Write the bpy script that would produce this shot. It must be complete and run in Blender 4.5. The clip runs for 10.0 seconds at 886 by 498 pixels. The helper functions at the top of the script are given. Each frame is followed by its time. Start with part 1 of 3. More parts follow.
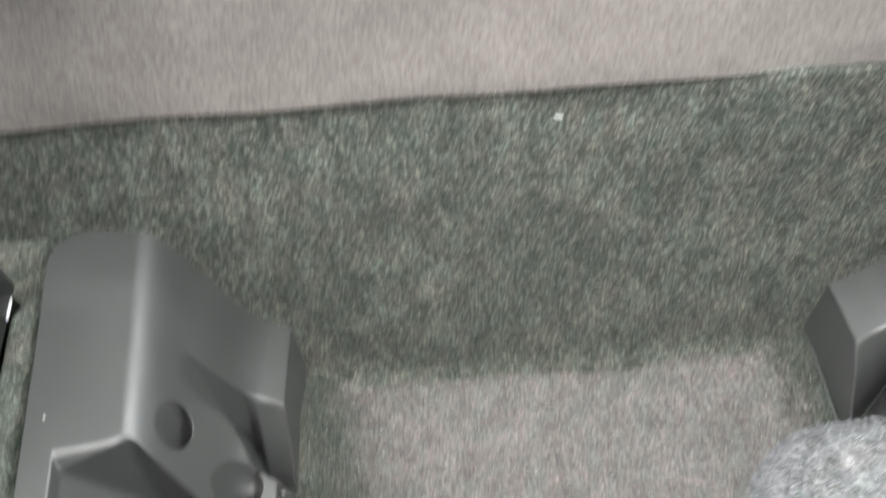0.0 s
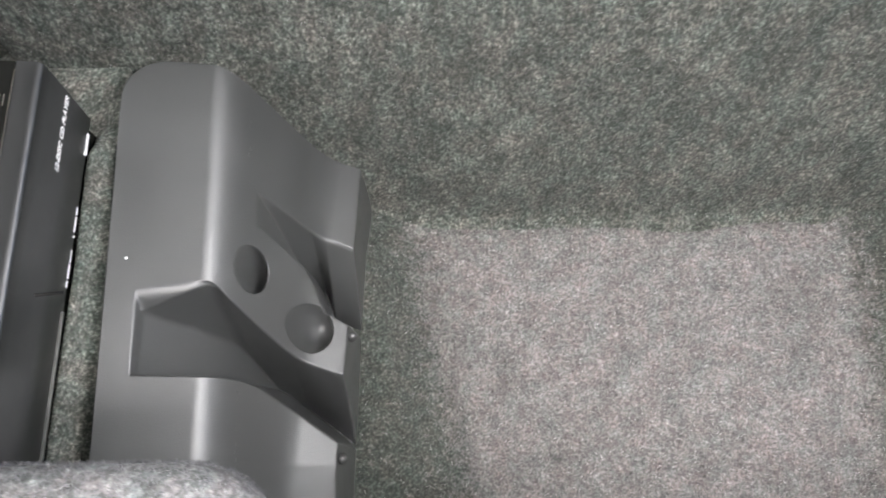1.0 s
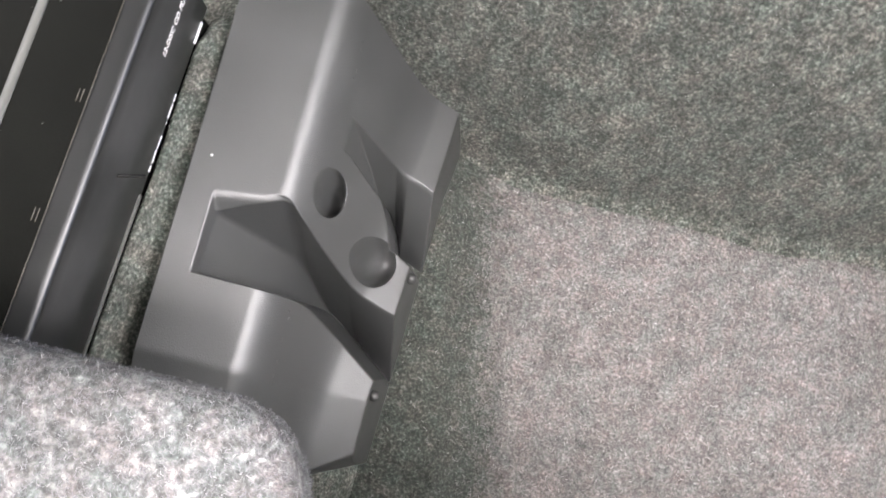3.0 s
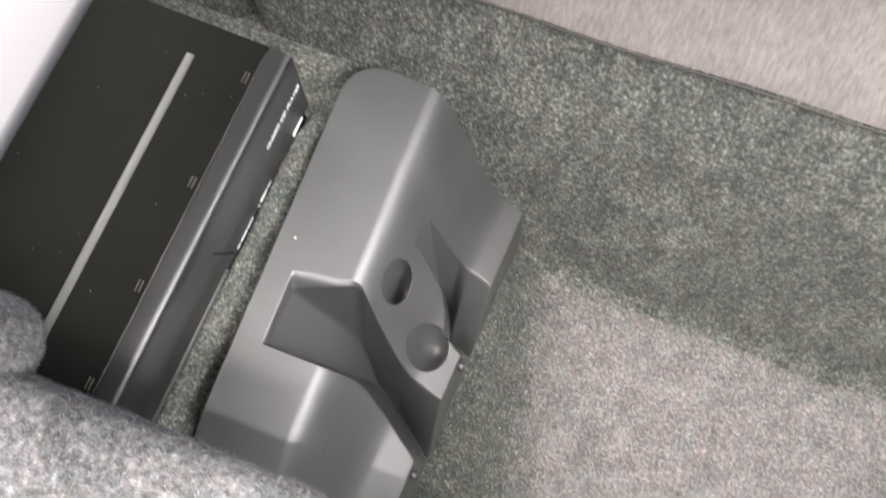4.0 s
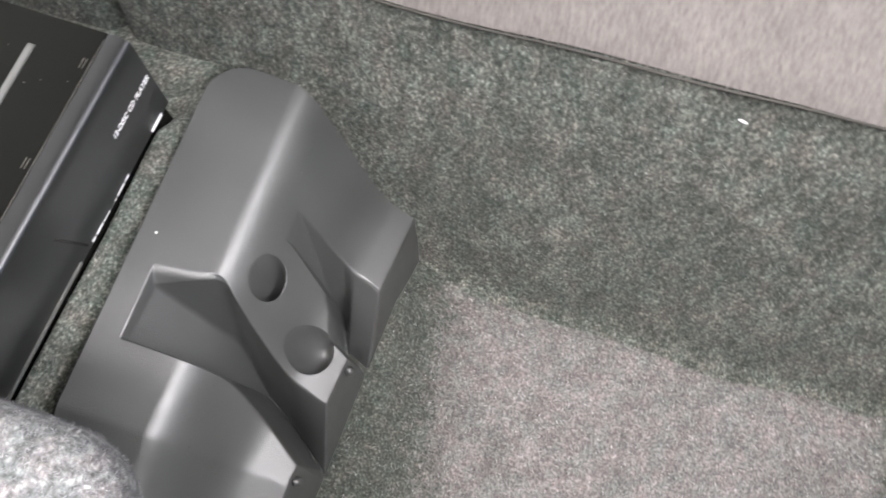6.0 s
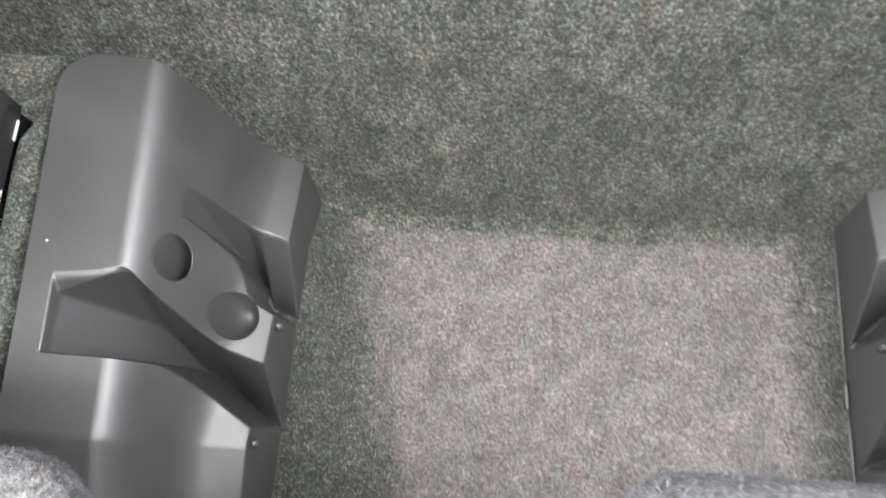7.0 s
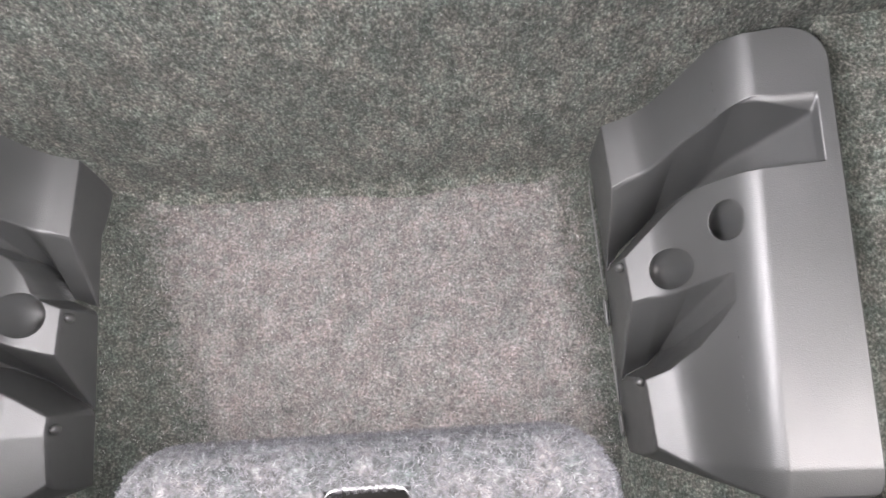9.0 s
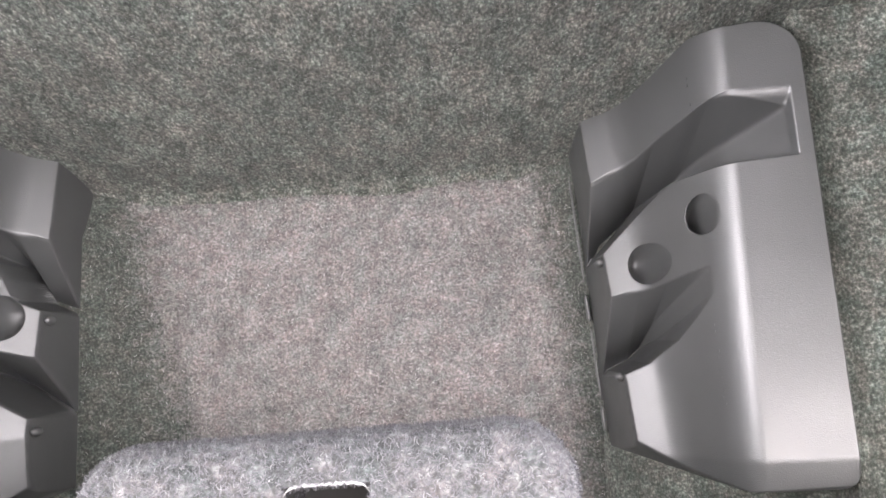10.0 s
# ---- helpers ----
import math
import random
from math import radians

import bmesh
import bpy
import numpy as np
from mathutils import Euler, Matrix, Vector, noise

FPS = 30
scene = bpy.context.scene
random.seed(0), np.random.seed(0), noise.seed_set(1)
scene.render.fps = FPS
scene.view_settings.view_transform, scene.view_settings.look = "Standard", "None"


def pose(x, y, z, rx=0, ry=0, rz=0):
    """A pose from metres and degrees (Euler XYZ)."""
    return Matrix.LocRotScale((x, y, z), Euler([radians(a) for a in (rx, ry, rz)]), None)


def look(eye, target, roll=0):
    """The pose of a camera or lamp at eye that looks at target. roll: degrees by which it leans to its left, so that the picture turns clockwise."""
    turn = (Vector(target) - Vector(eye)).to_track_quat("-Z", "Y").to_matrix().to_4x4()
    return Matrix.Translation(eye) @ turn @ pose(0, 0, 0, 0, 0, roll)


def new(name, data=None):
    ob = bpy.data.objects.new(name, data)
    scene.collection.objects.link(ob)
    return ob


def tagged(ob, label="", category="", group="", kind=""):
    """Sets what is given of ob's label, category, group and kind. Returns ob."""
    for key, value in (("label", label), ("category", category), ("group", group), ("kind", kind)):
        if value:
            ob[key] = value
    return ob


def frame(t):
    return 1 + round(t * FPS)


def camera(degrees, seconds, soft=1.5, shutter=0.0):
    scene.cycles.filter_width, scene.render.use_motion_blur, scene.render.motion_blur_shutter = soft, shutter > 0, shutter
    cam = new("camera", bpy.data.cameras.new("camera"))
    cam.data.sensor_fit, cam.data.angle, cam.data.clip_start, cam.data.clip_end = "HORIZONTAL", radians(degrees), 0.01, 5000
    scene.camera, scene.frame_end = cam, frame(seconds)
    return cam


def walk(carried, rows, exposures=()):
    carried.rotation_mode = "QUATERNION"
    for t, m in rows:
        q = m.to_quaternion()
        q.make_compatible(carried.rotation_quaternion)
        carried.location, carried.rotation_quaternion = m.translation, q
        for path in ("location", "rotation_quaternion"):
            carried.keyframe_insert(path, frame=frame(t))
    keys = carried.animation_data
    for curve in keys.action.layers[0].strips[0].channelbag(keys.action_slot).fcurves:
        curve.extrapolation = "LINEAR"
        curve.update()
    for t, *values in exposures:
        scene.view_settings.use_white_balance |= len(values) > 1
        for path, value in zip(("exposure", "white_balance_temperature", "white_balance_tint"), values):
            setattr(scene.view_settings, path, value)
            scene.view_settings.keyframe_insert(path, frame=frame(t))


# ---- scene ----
cam = camera(54.6, 10.0, soft=1.6, shutter=0.4)
PATH = [
    (0, (-0.134, 0.029, 0.895), (-0.09, 0.959, -0.875), -2.4),
    (0.1, (-0.139, 0.0391, 0.8904), (-0.1106, 0.8603, -0.9275), -1.94),
    (0.2, (-0.1417, 0.0444, 0.888), (-0.1214, 0.8086, -0.955), -1.70),
    (0.3, (-0.144, 0.0489, 0.8859), (-0.1307, 0.764, -0.9788), -1.49),
    (0.5, (-0.146, 0.053, 0.884), (-0.139, 0.724, -1.0), -1.3),
    (1, (-0.186, 0.081, 0.887), (-0.208, 0.596, -1.046), -3.4),
    (1.5, (-0.216, 0.114, 0.886), (-0.248, 0.54, -1.068), -4.1),
    (2, (-0.229, 0.104, 0.87), (-0.278, 0.497, -1.09), -6.2),
    (2.2, (-0.222, 0.101, 0.855), (-0.287, 0.495, -1.104), -7.6),
    (3.3, (-0.202, 0.119, 0.889), (-0.367, 0.429, -1.08), -10.9),
    (3.5, (-0.209, 0.124, 0.897), (-0.39, 0.434, -1.071), -12.0),
    (4, (-0.228, 0.136, 0.931), (-0.483, 0.544, -1.01), -11.6),
    (4.5, (-0.244, 0.12, 0.905), (-0.568, 0.653, -0.996), -9.2),
    (5, (-0.201, 0.116, 0.894), (-0.537, 0.671, -0.997), -7.6),
    (5.5, (-0.144, 0.106, 0.896), (-0.502, 0.672, -0.989), -9.0),
    (5.7, (-0.118, 0.105, 0.899), (-0.485, 0.677, -0.982), -10.7),
    (6.8, (-0.075, 0.095, 0.889), (-0.253, 0.64, -1.027), -12.8),
    (7, (-0.07, 0.104, 0.908), (-0.212, 0.558, -1.034), -13.8),
    (7.5, (-0.051, 0.119, 0.938), (-0.129, 0.484, -1.027), -11.4),
    (8, (0.013, 0.123, 0.938), (-0.041, 0.449, -1.034), -9.9),
    (8.5, (0.089, 0.124, 0.957), (0.042, 0.433, -1.019), -11.3),
    (9, (0.119, 0.123, 0.965), (0.081, 0.421, -1.012), -11.0),
    (9.5, (0.134, 0.126, 0.963), (0.106, 0.42, -1.015), -9.6),
    (10, (0.134, 0.121, 0.966), (0.108, 0.414, -1.012), -9.5),
]
EXPOSURE = [(0, 4.70, 6700, 5), (1.5, 4.80, 6650, 13), (4, 5.02, 6900, 14), (7, 4.80, 6650, 12), (10, 4.80, 6750, 17)]
walk(cam, [(t, look(eye, target, roll)) for t, eye, target, roll in PATH], EXPOSURE)

# ---- world, sun, exposure ----
world = bpy.data.worlds.new("sky")
scene.world = world
world.use_nodes = True
sky = world.node_tree.nodes.new("ShaderNodeTexSky")
sky.sky_type, sky.sun_disc = "NISHITA", False
SUN_EL, SUN_AZ = radians(84), radians(-90)
sky.sun_elevation, sky.sun_rotation = SUN_EL, SUN_AZ
sky.dust_density, sky.air_density, sky.ozone_density = 1.0, 0.6, 0.5
world.node_tree.links.new(sky.outputs[0], world.node_tree.nodes["Background"].inputs[0])
world.node_tree.nodes["Background"].inputs[1].default_value = 0.05
sun = new("sun", bpy.data.lights.new("sun", "SUN"))
sun.data.energy, sun.data.angle, sun.data.color = 2.4, radians(140), (1.0, 0.975, 0.95)
sun_way = Vector((math.sin(SUN_AZ) * math.cos(SUN_EL), math.cos(SUN_AZ) * math.cos(SUN_EL), math.sin(SUN_EL)))
sun.matrix_world = look(sun_way * 5, (0, 0, 0))


# ---- materials ----
def material(name, rough=0.8, metal=0.0, coat=0.0):
    m = bpy.data.materials.new(name)
    m.use_nodes = True
    b = m.node_tree.nodes["Principled BSDF"]
    b.inputs["Roughness"].default_value, b.inputs["Metallic"].default_value = rough, metal
    b.inputs["Coat Weight"].default_value, b.inputs["Coat Roughness"].default_value = coat, 0.26
    return m, m.node_tree.nodes, m.node_tree.links, b


def coords(nodes, links, scale=(1, 1, 1)):
    c, mp = nodes.new("ShaderNodeTexCoord"), nodes.new("ShaderNodeMapping")
    mp.inputs["Scale"].default_value = scale
    links.new(c.outputs["Object"], mp.inputs[0])
    return mp.outputs[0]


def noise_at(nodes, links, where, scale, detail=3, rough=0.6):
    n = nodes.new("ShaderNodeTexNoise")
    n.inputs["Scale"].default_value, n.inputs["Detail"].default_value, n.inputs["Roughness"].default_value = scale, detail, rough
    links.new(where, n.inputs["Vector"])
    return n.outputs["Fac"]


def ramp(nodes, links, fac, stops):
    r = nodes.new("ShaderNodeValToRGB")
    while len(r.color_ramp.elements) < len(stops):
        r.color_ramp.elements.new(0.5)
    for e, (at, colour) in zip(r.color_ramp.elements, stops):
        e.position, e.color = at, (*colour, 1)
    links.new(fac, r.inputs[0])
    return r.outputs[0]


def mix(nodes, links, a, b, fac, how="MIX"):
    m = nodes.new("ShaderNodeMix")
    m.data_type, m.blend_type = "RGBA", how
    for value, socket in ((fac, m.inputs["Factor"]), (a, m.inputs["A"]), (b, m.inputs["B"])):
        if isinstance(value, bpy.types.NodeSocket):
            links.new(value, socket)
        else:
            socket.default_value = value
    return m.outputs["Result"]


def bump(nodes, links, b, height, strength, distance, before=None):
    n = nodes.new("ShaderNodeBump")
    n.inputs["Strength"].default_value, n.inputs["Distance"].default_value = strength, distance
    links.new(height, n.inputs["Height"])
    if before:
        links.new(before, n.inputs["Normal"])
    links.new(n.outputs[0], b.inputs["Normal"])
    return n.outputs[0]


def carpet_material(name, dark, mid, light, coarse=1.0, rich=1.0, stretch=1.0, edge_shade=None):
    """Needle felt: tangled fibres of dark and light yarn, clumps, and a broad unevenness."""
    m, nodes, links, b = material(name, 0.95)
    w = coords(nodes, links, (1, 1, stretch))
    fine = noise_at(nodes, links, w, 400 / coarse, 3, 0.6)
    clump = noise_at(nodes, links, w, 190 / coarse, 3, 0.65)
    broad = noise_at(nodes, links, w, 14, 4, 0.55)
    blotch = noise_at(nodes, links, coords(nodes, links, (1, 1, 0.55)), 42, 3, 0.55)
    streak = noise_at(nodes, links, coords(nodes, links, (1, 1, 0.45)), 330 / coarse, 2, 0.7)
    def about(*values):
        return tuple(1 + (v - 1) * rich for v in values)

    yarn = ramp(nodes, links, fine, [(0.24, dark), (0.5, mid), (0.78, light)])
    # shade put into the colour: darker yarn where the edge mask is high
    if edge_shade:
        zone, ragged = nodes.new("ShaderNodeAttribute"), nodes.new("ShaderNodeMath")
        zone.attribute_name, ragged.operation = "edge_shade", "MULTIPLY_ADD"
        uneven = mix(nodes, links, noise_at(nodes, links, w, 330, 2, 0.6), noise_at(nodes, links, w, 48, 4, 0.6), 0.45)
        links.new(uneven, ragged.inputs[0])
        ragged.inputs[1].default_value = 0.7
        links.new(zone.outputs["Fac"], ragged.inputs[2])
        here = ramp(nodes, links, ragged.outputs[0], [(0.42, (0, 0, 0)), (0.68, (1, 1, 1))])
        yarn = mix(nodes, links, yarn, ramp(nodes, links, fine, [(0.24, edge_shade[0]), (0.5, edge_shade[1]), (0.78, edge_shade[2])]), here)
    tangle = ramp(nodes, links, streak, [(0.3, about(0.68, 0.68, 0.68)), (0.7, about(1.3, 1.3, 1.3))])
    tuft = ramp(nodes, links, clump, [(0.34, about(0.55, 0.58, 0.56)), (0.66, about(1.45, 1.43, 1.44))])
    worn = ramp(nodes, links, broad, [(0.32, about(0.78, 0.82, 0.8)), (0.68, about(1.2, 1.17, 1.16))])
    c = mix(nodes, links, yarn, tuft, 1.0, "MULTIPLY")
    c = mix(nodes, links, c, tangle, 1.0, "MULTIPLY")
    c = mix(nodes, links, c, worn, 1.0, "MULTIPLY")
    c = mix(nodes, links, c, ramp(nodes, links, blotch, [(0.34, about(0.64, 0.67, 0.65)), (0.66, about(1.26, 1.25, 1.25))]), 1.0, "MULTIPLY")
    drift = noise_at(nodes, links, w, 60, 3, 0.7)
    c = mix(nodes, links, c, ramp(nodes, links, drift, [(0.36, (0.93, 1.03, 0.98)), (0.64, (1.08, 0.99, 0.95))]), 1.0, "MULTIPLY")
    links.new(c, b.inputs["Base Color"])
    b.inputs["Sheen Weight"].default_value = 0.05
    first = bump(nodes, links, b, clump, 0.5, 0.003)
    bump(nodes, links, b, fine, 0.8, 0.0015, first)
    return m


def plain_material(name, colour, rough, metal=0.0, grain=0.0, grain_scale=900, vary=0.08, coat=0.0, gloss=0.5):
    """A moulded or painted surface with a fine grain and faint smudges."""
    m, nodes, links, b = material(name, rough, metal, coat)
    b.inputs["Specular IOR Level"].default_value = gloss
    w = coords(nodes, links)
    smudge = noise_at(nodes, links, w, 22, 5, 0.6)
    low, high = 1 - vary, 1 + vary
    c = ramp(nodes, links, smudge, [(0.3, tuple(v * low for v in colour)), (0.7, tuple(v * high for v in colour))])
    links.new(c, b.inputs["Base Color"])
    r = ramp(nodes, links, smudge, [(0.3, (rough * 0.88,) * 3), (0.7, (min(1, rough * 1.12),) * 3)])
    links.new(r, b.inputs["Roughness"])
    if grain:
        bump(nodes, links, b, noise_at(nodes, links, w, grain_scale, 2, 0.5), grain, 0.0006)
    return m


CARPET = carpet_material("grey_felt_carpet", (0.023, 0.027, 0.024), (0.076, 0.082, 0.075), (0.250, 0.252, 0.240), 1.0, 0.9)
WALL_CARPET = carpet_material("grey_felt_wall_carpet", (0.015, 0.018, 0.016), (0.077, 0.082, 0.075), (0.275, 0.276, 0.262), 1.0, 0.95, 0.55)
# the last three yarns are a shaded copy for the floor's edges
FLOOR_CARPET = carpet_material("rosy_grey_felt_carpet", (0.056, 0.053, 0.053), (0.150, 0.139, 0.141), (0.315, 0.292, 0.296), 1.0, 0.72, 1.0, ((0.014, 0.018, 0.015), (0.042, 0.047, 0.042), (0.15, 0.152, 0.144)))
SILL_CARPET = carpet_material("pale_grey_felt", (0.029, 0.029, 0.031), (0.080, 0.079, 0.083), (0.19, 0.188, 0.194), 1.4)
PLASTIC = plain_material("grey_moulded_plastic", (0.041, 0.0425, 0.042), 0.42, grain=0.40, grain_scale=1000, gloss=0.75, coat=0.12)
PLASTIC.node_tree.nodes["Principled BSDF"].inputs["IOR"].default_value = 1.62
BLACK = plain_material("black_satin_case", (0.0074, 0.0077, 0.0064), 0.7, grain=0.15, vary=0.2, gloss=0.06)
BLACK_GLOSS = plain_material("black_front_plastic", (0.006, 0.007, 0.0065), 0.40, vary=0.08, gloss=0.9)
WHITE_INK = plain_material("white_ink", (0.75, 0.75, 0.75), 0.6)
LINT = plain_material("pale_lint", (0.33, 0.33, 0.33), 0.9, vary=0.2)
HEM_SHADOW = plain_material("dark_hem_shadow", (0.035, 0.032, 0.028), 0.9, vary=0.3)
STEEL = plain_material("brushed_grey_strip", (0.105, 0.105, 0.096), 0.55, 0.1)
BRONZE = plain_material("worn_brown_edge", (0.11, 0.10, 0.08), 0.6, vary=0.5)
PAINT = plain_material("white_car_paint", (0.8, 0.8, 0.8), 0.35, coat=0.5, vary=0.01)
FLANGE = plain_material("grey_flange_rubber", (0.050, 0.049, 0.050), 0.6, gloss=0.3)
HOLLOW = plain_material("black_hollow", (0.01, 0.009, 0.008), 0.8)
REAR_BLOCK = plain_material("dark_light_block", (0.06, 0.057, 0.054), 0.9, vary=0.2)
BOUNCE_LINING = plain_material("pale_bounce_lining", (0.72, 0.72, 0.715), 0.8)
EARTH = plain_material("asphalt", (0.06, 0.06, 0.06), 0.9)


def fabric_material():
    """Taupe pile cloth brushed up and down."""
    m, nodes, links, b = material("taupe_pile_cloth", 0.9)
    nap = noise_at(nodes, links, coords(nodes, links, (1, 0.35, 0.16)), 420, 3, 0.65)
    patch = noise_at(nodes, links, coords(nodes, links), 13, 4, 0.6)
    a = ramp(nodes, links, nap, [(0.3, (0.092, 0.082, 0.075)), (0.7, (0.164, 0.146, 0.138))])
    p = ramp(nodes, links, patch, [(0.3, (0.86, 0.86, 0.86)), (0.7, (1.12, 1.12, 1.12))])
    links.new(mix(nodes, links, a, p, 1.0, "MULTIPLY"), b.inputs["Base Color"])
    b.inputs["Sheen Weight"].default_value = 0.3
    bump(nodes, links, b, nap, 0.5, 0.0012)
    return m


FABRIC = fabric_material()


# ---- building helpers ----
def finish(name, me, mat, parent=None, label="", smooth=True):
    me.materials.append(mat)
    if smooth:
        me.shade_smooth()
    ob = new(name, me)
    if parent:
        ob.parent = parent
    if label:
        ob["label"] = label
    return ob


def part(name, bm, mat, parent=None, label="", smooth=True):
    me = bpy.data.meshes.new(name)
    bm.to_mesh(me)
    bm.free()
    return finish(name, me, mat, parent, label, smooth)


def sheet(name, points, mat, parent=None, label=""):
    """A smooth sheet from a grid of places, shape (rows, columns, 3)."""
    n, k, _ = points.shape
    at = np.arange(n * k).reshape(n, k)
    faces = np.stack([at[:-1, :-1], at[:-1, 1:], at[1:, 1:], at[1:, :-1]], -1).reshape(-1, 4)
    me = bpy.data.meshes.new(name)
    me.from_pydata(points.reshape(-1, 3).tolist(), [], faces.tolist())
    return finish(name, me, mat, parent, label)


def box(x0, x1, y0, y1, z0, z1, bevel=0.0, steps=3):
    bm = bmesh.new()
    bmesh.ops.create_cube(bm, size=1, matrix=Matrix.Translation(((x0 + x1) / 2, (y0 + y1) / 2, (z0 + z1) / 2)) @ Matrix.Diagonal((x1 - x0, y1 - y0, z1 - z0, 1)))
    if bevel:
        bmesh.ops.bevel(bm, geom=bm.edges[:], offset=bevel, segments=steps, profile=0.5, affect="EDGES")
    return bm


def soft_min(a, b, k):
    h = np.clip(0.5 + 0.5 * (b - a) / k, 0, 1)
    return b * (1 - h) + a * h - k * h * (1 - h)


def soft_max(a, b, k):
    return -soft_min(-a, -b, k)


def ripple(x, y, scale, seed):
    """Smooth unevenness of a grid of places."""
    return np.array([noise.noise((a * scale, b * scale, seed)) for a, b in zip(x.ravel(), y.ravel())]).reshape(x.shape)


# ---- measures of the two side trims ----
TRIMS = {
    -1: dict(lean=0.0, ridge=0.3625, outer=0.4480, far=0.4115, mouth=0.421, cap=(0.2298, -0.18, 0.364), bend=(0.1685, 0.0, 6.06), foot=(0.1562, 0.1019, 0.745, 0.2746), ramp=(1.75, 0.06), wall=3.0,
             up2=(0.2882, 0.33, 0.2749), low2=((0.2728, 0.2114), (0.3030, 0.2265), (0.3100, 0.2480), (0.3181, 0.2640), (0.3440, 0.2830)), wall2=2.5, tip=0.347,
             cups=((0.3488, 0.2462, 0.0092, 0.0195, 0.046), (0.3112, 0.2095, 0.0178, 0.0220, 0.028)), end=0.094,
             boss=(0.207, 0.098), beads=((0.138, 0.163), (0.044, 0.069)), rims=((0.172, 0.300), (0.078, 0.132)), flange=((0.168, 0.33), (0.074, 0.16)), marks=((0.147, 0.085, 0.352), (0.372, 0.335, 0.352))),
    1: dict(lean=0.03, ridge=0.366, outer=0.4425, far=0.4050, mouth=0.4248, cap=(0.3445, -0.06, 0.368), bend=(0.2999, 0.42, 0.2), foot=(0.2810, 0.2252, 0.966, 0.2769), ramp=(1.75, 0.06), wall=2.9,
            up2=(0.1839, 0.185, 0.2773), low2=((0.2760, 0.1060), (0.2834, 0.1085), (0.3081, 0.1185), (0.3297, 0.1370), (0.3420, 0.1560), (0.3530, 0.1760)), wall2=2.6, tip=0.352,
            cups=((0.3526, 0.2437, 0.0092, 0.0178, 0.046), (0.3168, 0.2122, 0.0155, 0.0195, 0.028)), end=0.034,
            boss=(0.222, 0.108), beads=((0.167, 0.198), (0.05, 0.077)), rims=((0.210, 0.330), (0.086, 0.160)), flange=((0.207, 0.36), (0.082, 0.18)), marks=((0.147, 0.075, 0.350), (0.368, 0.325, 0.354))),
}


# ---- the carpeted boot ----
def back_y(z):
    return 0.352 + 0.22 * z


def floor_sheet():
    x, y = np.meshgrid(np.linspace(-0.33, 0.33, 400), np.linspace(-0.06, 0.40, 280))
    along = np.clip((y - 0.05) / 0.30, -0.4, 1.2)
    out = np.maximum(-x - 0.155 - 0.06 * along, x - 0.246 + 0.035 * along)
    rise = np.clip((out + 0.012) / 0.080, 0, 1) ** 1.7
    back = np.clip((y - 0.300) / 0.06, 0, 1.6)
    z = 0.046 * rise * (1 - 0.5 * np.clip((y - 0.30) / 0.06, 0, 1)) + 0.005 * back * back - 0.006 + 0.004 * ripple(x, y, 9, 3)
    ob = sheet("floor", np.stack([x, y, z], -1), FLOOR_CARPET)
    # mask for the painted shade beside the trims and the back wall
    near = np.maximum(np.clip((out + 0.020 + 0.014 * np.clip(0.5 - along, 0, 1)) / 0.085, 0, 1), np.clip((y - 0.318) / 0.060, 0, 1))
    ob.data.attributes.new("edge_shade", "FLOAT", "POINT").data.foreach_set("value", (0.5 * near.ravel()).astype(np.float32))
    return tagged(ob, "rosy grey felt boot floor with shade coloured into its edges", "carpet", kind="structure")


def back_wall():
    x, s = np.meshgrid(np.linspace(-0.70, 0.70, 200), np.linspace(0, 1.08, 76))
    z = -0.01 + np.minimum(s, 1) * (0.3833 - 0.005 * x)
    y = back_y(z) - 0.009 * np.exp(-z / 0.010) + 0.5 * np.clip(s - 1, 0, 1)
    y = y + 0.006 * ripple(x, z, 7, 1) + 0.012 * np.exp(-(((x + 0.545) / 0.008) ** 2)) * (z > 0.2)
    return tagged(sheet("wall_back", np.stack([x, y, z], -1), WALL_CARPET), "grey felt carpet lining behind the seat", "carpet", kind="structure")


def shelf(sign, outer):
    a, v = np.meshgrid(np.linspace(0.4315, outer, 120), np.linspace(-0.08, 0.46, 90))
    rim = TRIMS[sign]["outer"] - 0.0030
    z = 0.257 + 0.006 * np.exp(-(((a - rim) / 0.012) ** 2)) * np.clip((0.392 - v) / 0.03, 0, 1) - 0.05 * np.clip((rim - a) / 0.003, 0, 1) + 0.003 * ripple(a * sign, v, 11, 5) + 0.02 * np.exp(-np.clip(outer - a, 0, 1) / 0.02)
    if sign < 0:  # the felt swells up in front of the changer
        z = z + 0.024 * np.exp(-(((a - 0.4575 - 0.042 * (0.352 - v)) / 0.0075) ** 2)) * np.clip((0.352 - v) / 0.03, 0, 1)
    pts = np.stack([a * sign, v, z], -1)
    if sign > 0:
        pts = pts[:, ::-1]
    return sheet("floor_shelf", pts, CARPET)


def side_wall(sign, at):
    v, z = np.meshgrid(np.linspace(-0.3, 0.5, 60), np.linspace(0.22, 0.5, 40))
    x = sign * (at + 0.004 * ripple(v, z, 9, 8))
    return sheet("wall_side", np.stack([x, v, z], -1), CARPET)


def rear_slope(sign):
    a, v = np.meshgrid(np.linspace(0.262, 0.46, 60), np.linspace(-0.07, 0.06, 30))
    s = np.clip((a - 0.272) / 0.16, 0, 1)
    z = 0.012 + 0.238 * s**0.7 + 0.004 * ripple(a * sign, v, 13, 2) - 0.03
    pts = np.stack([a * sign, v, z], -1)
    return sheet("floor_slope", pts if sign > 0 else pts[:, ::-1], CARPET)


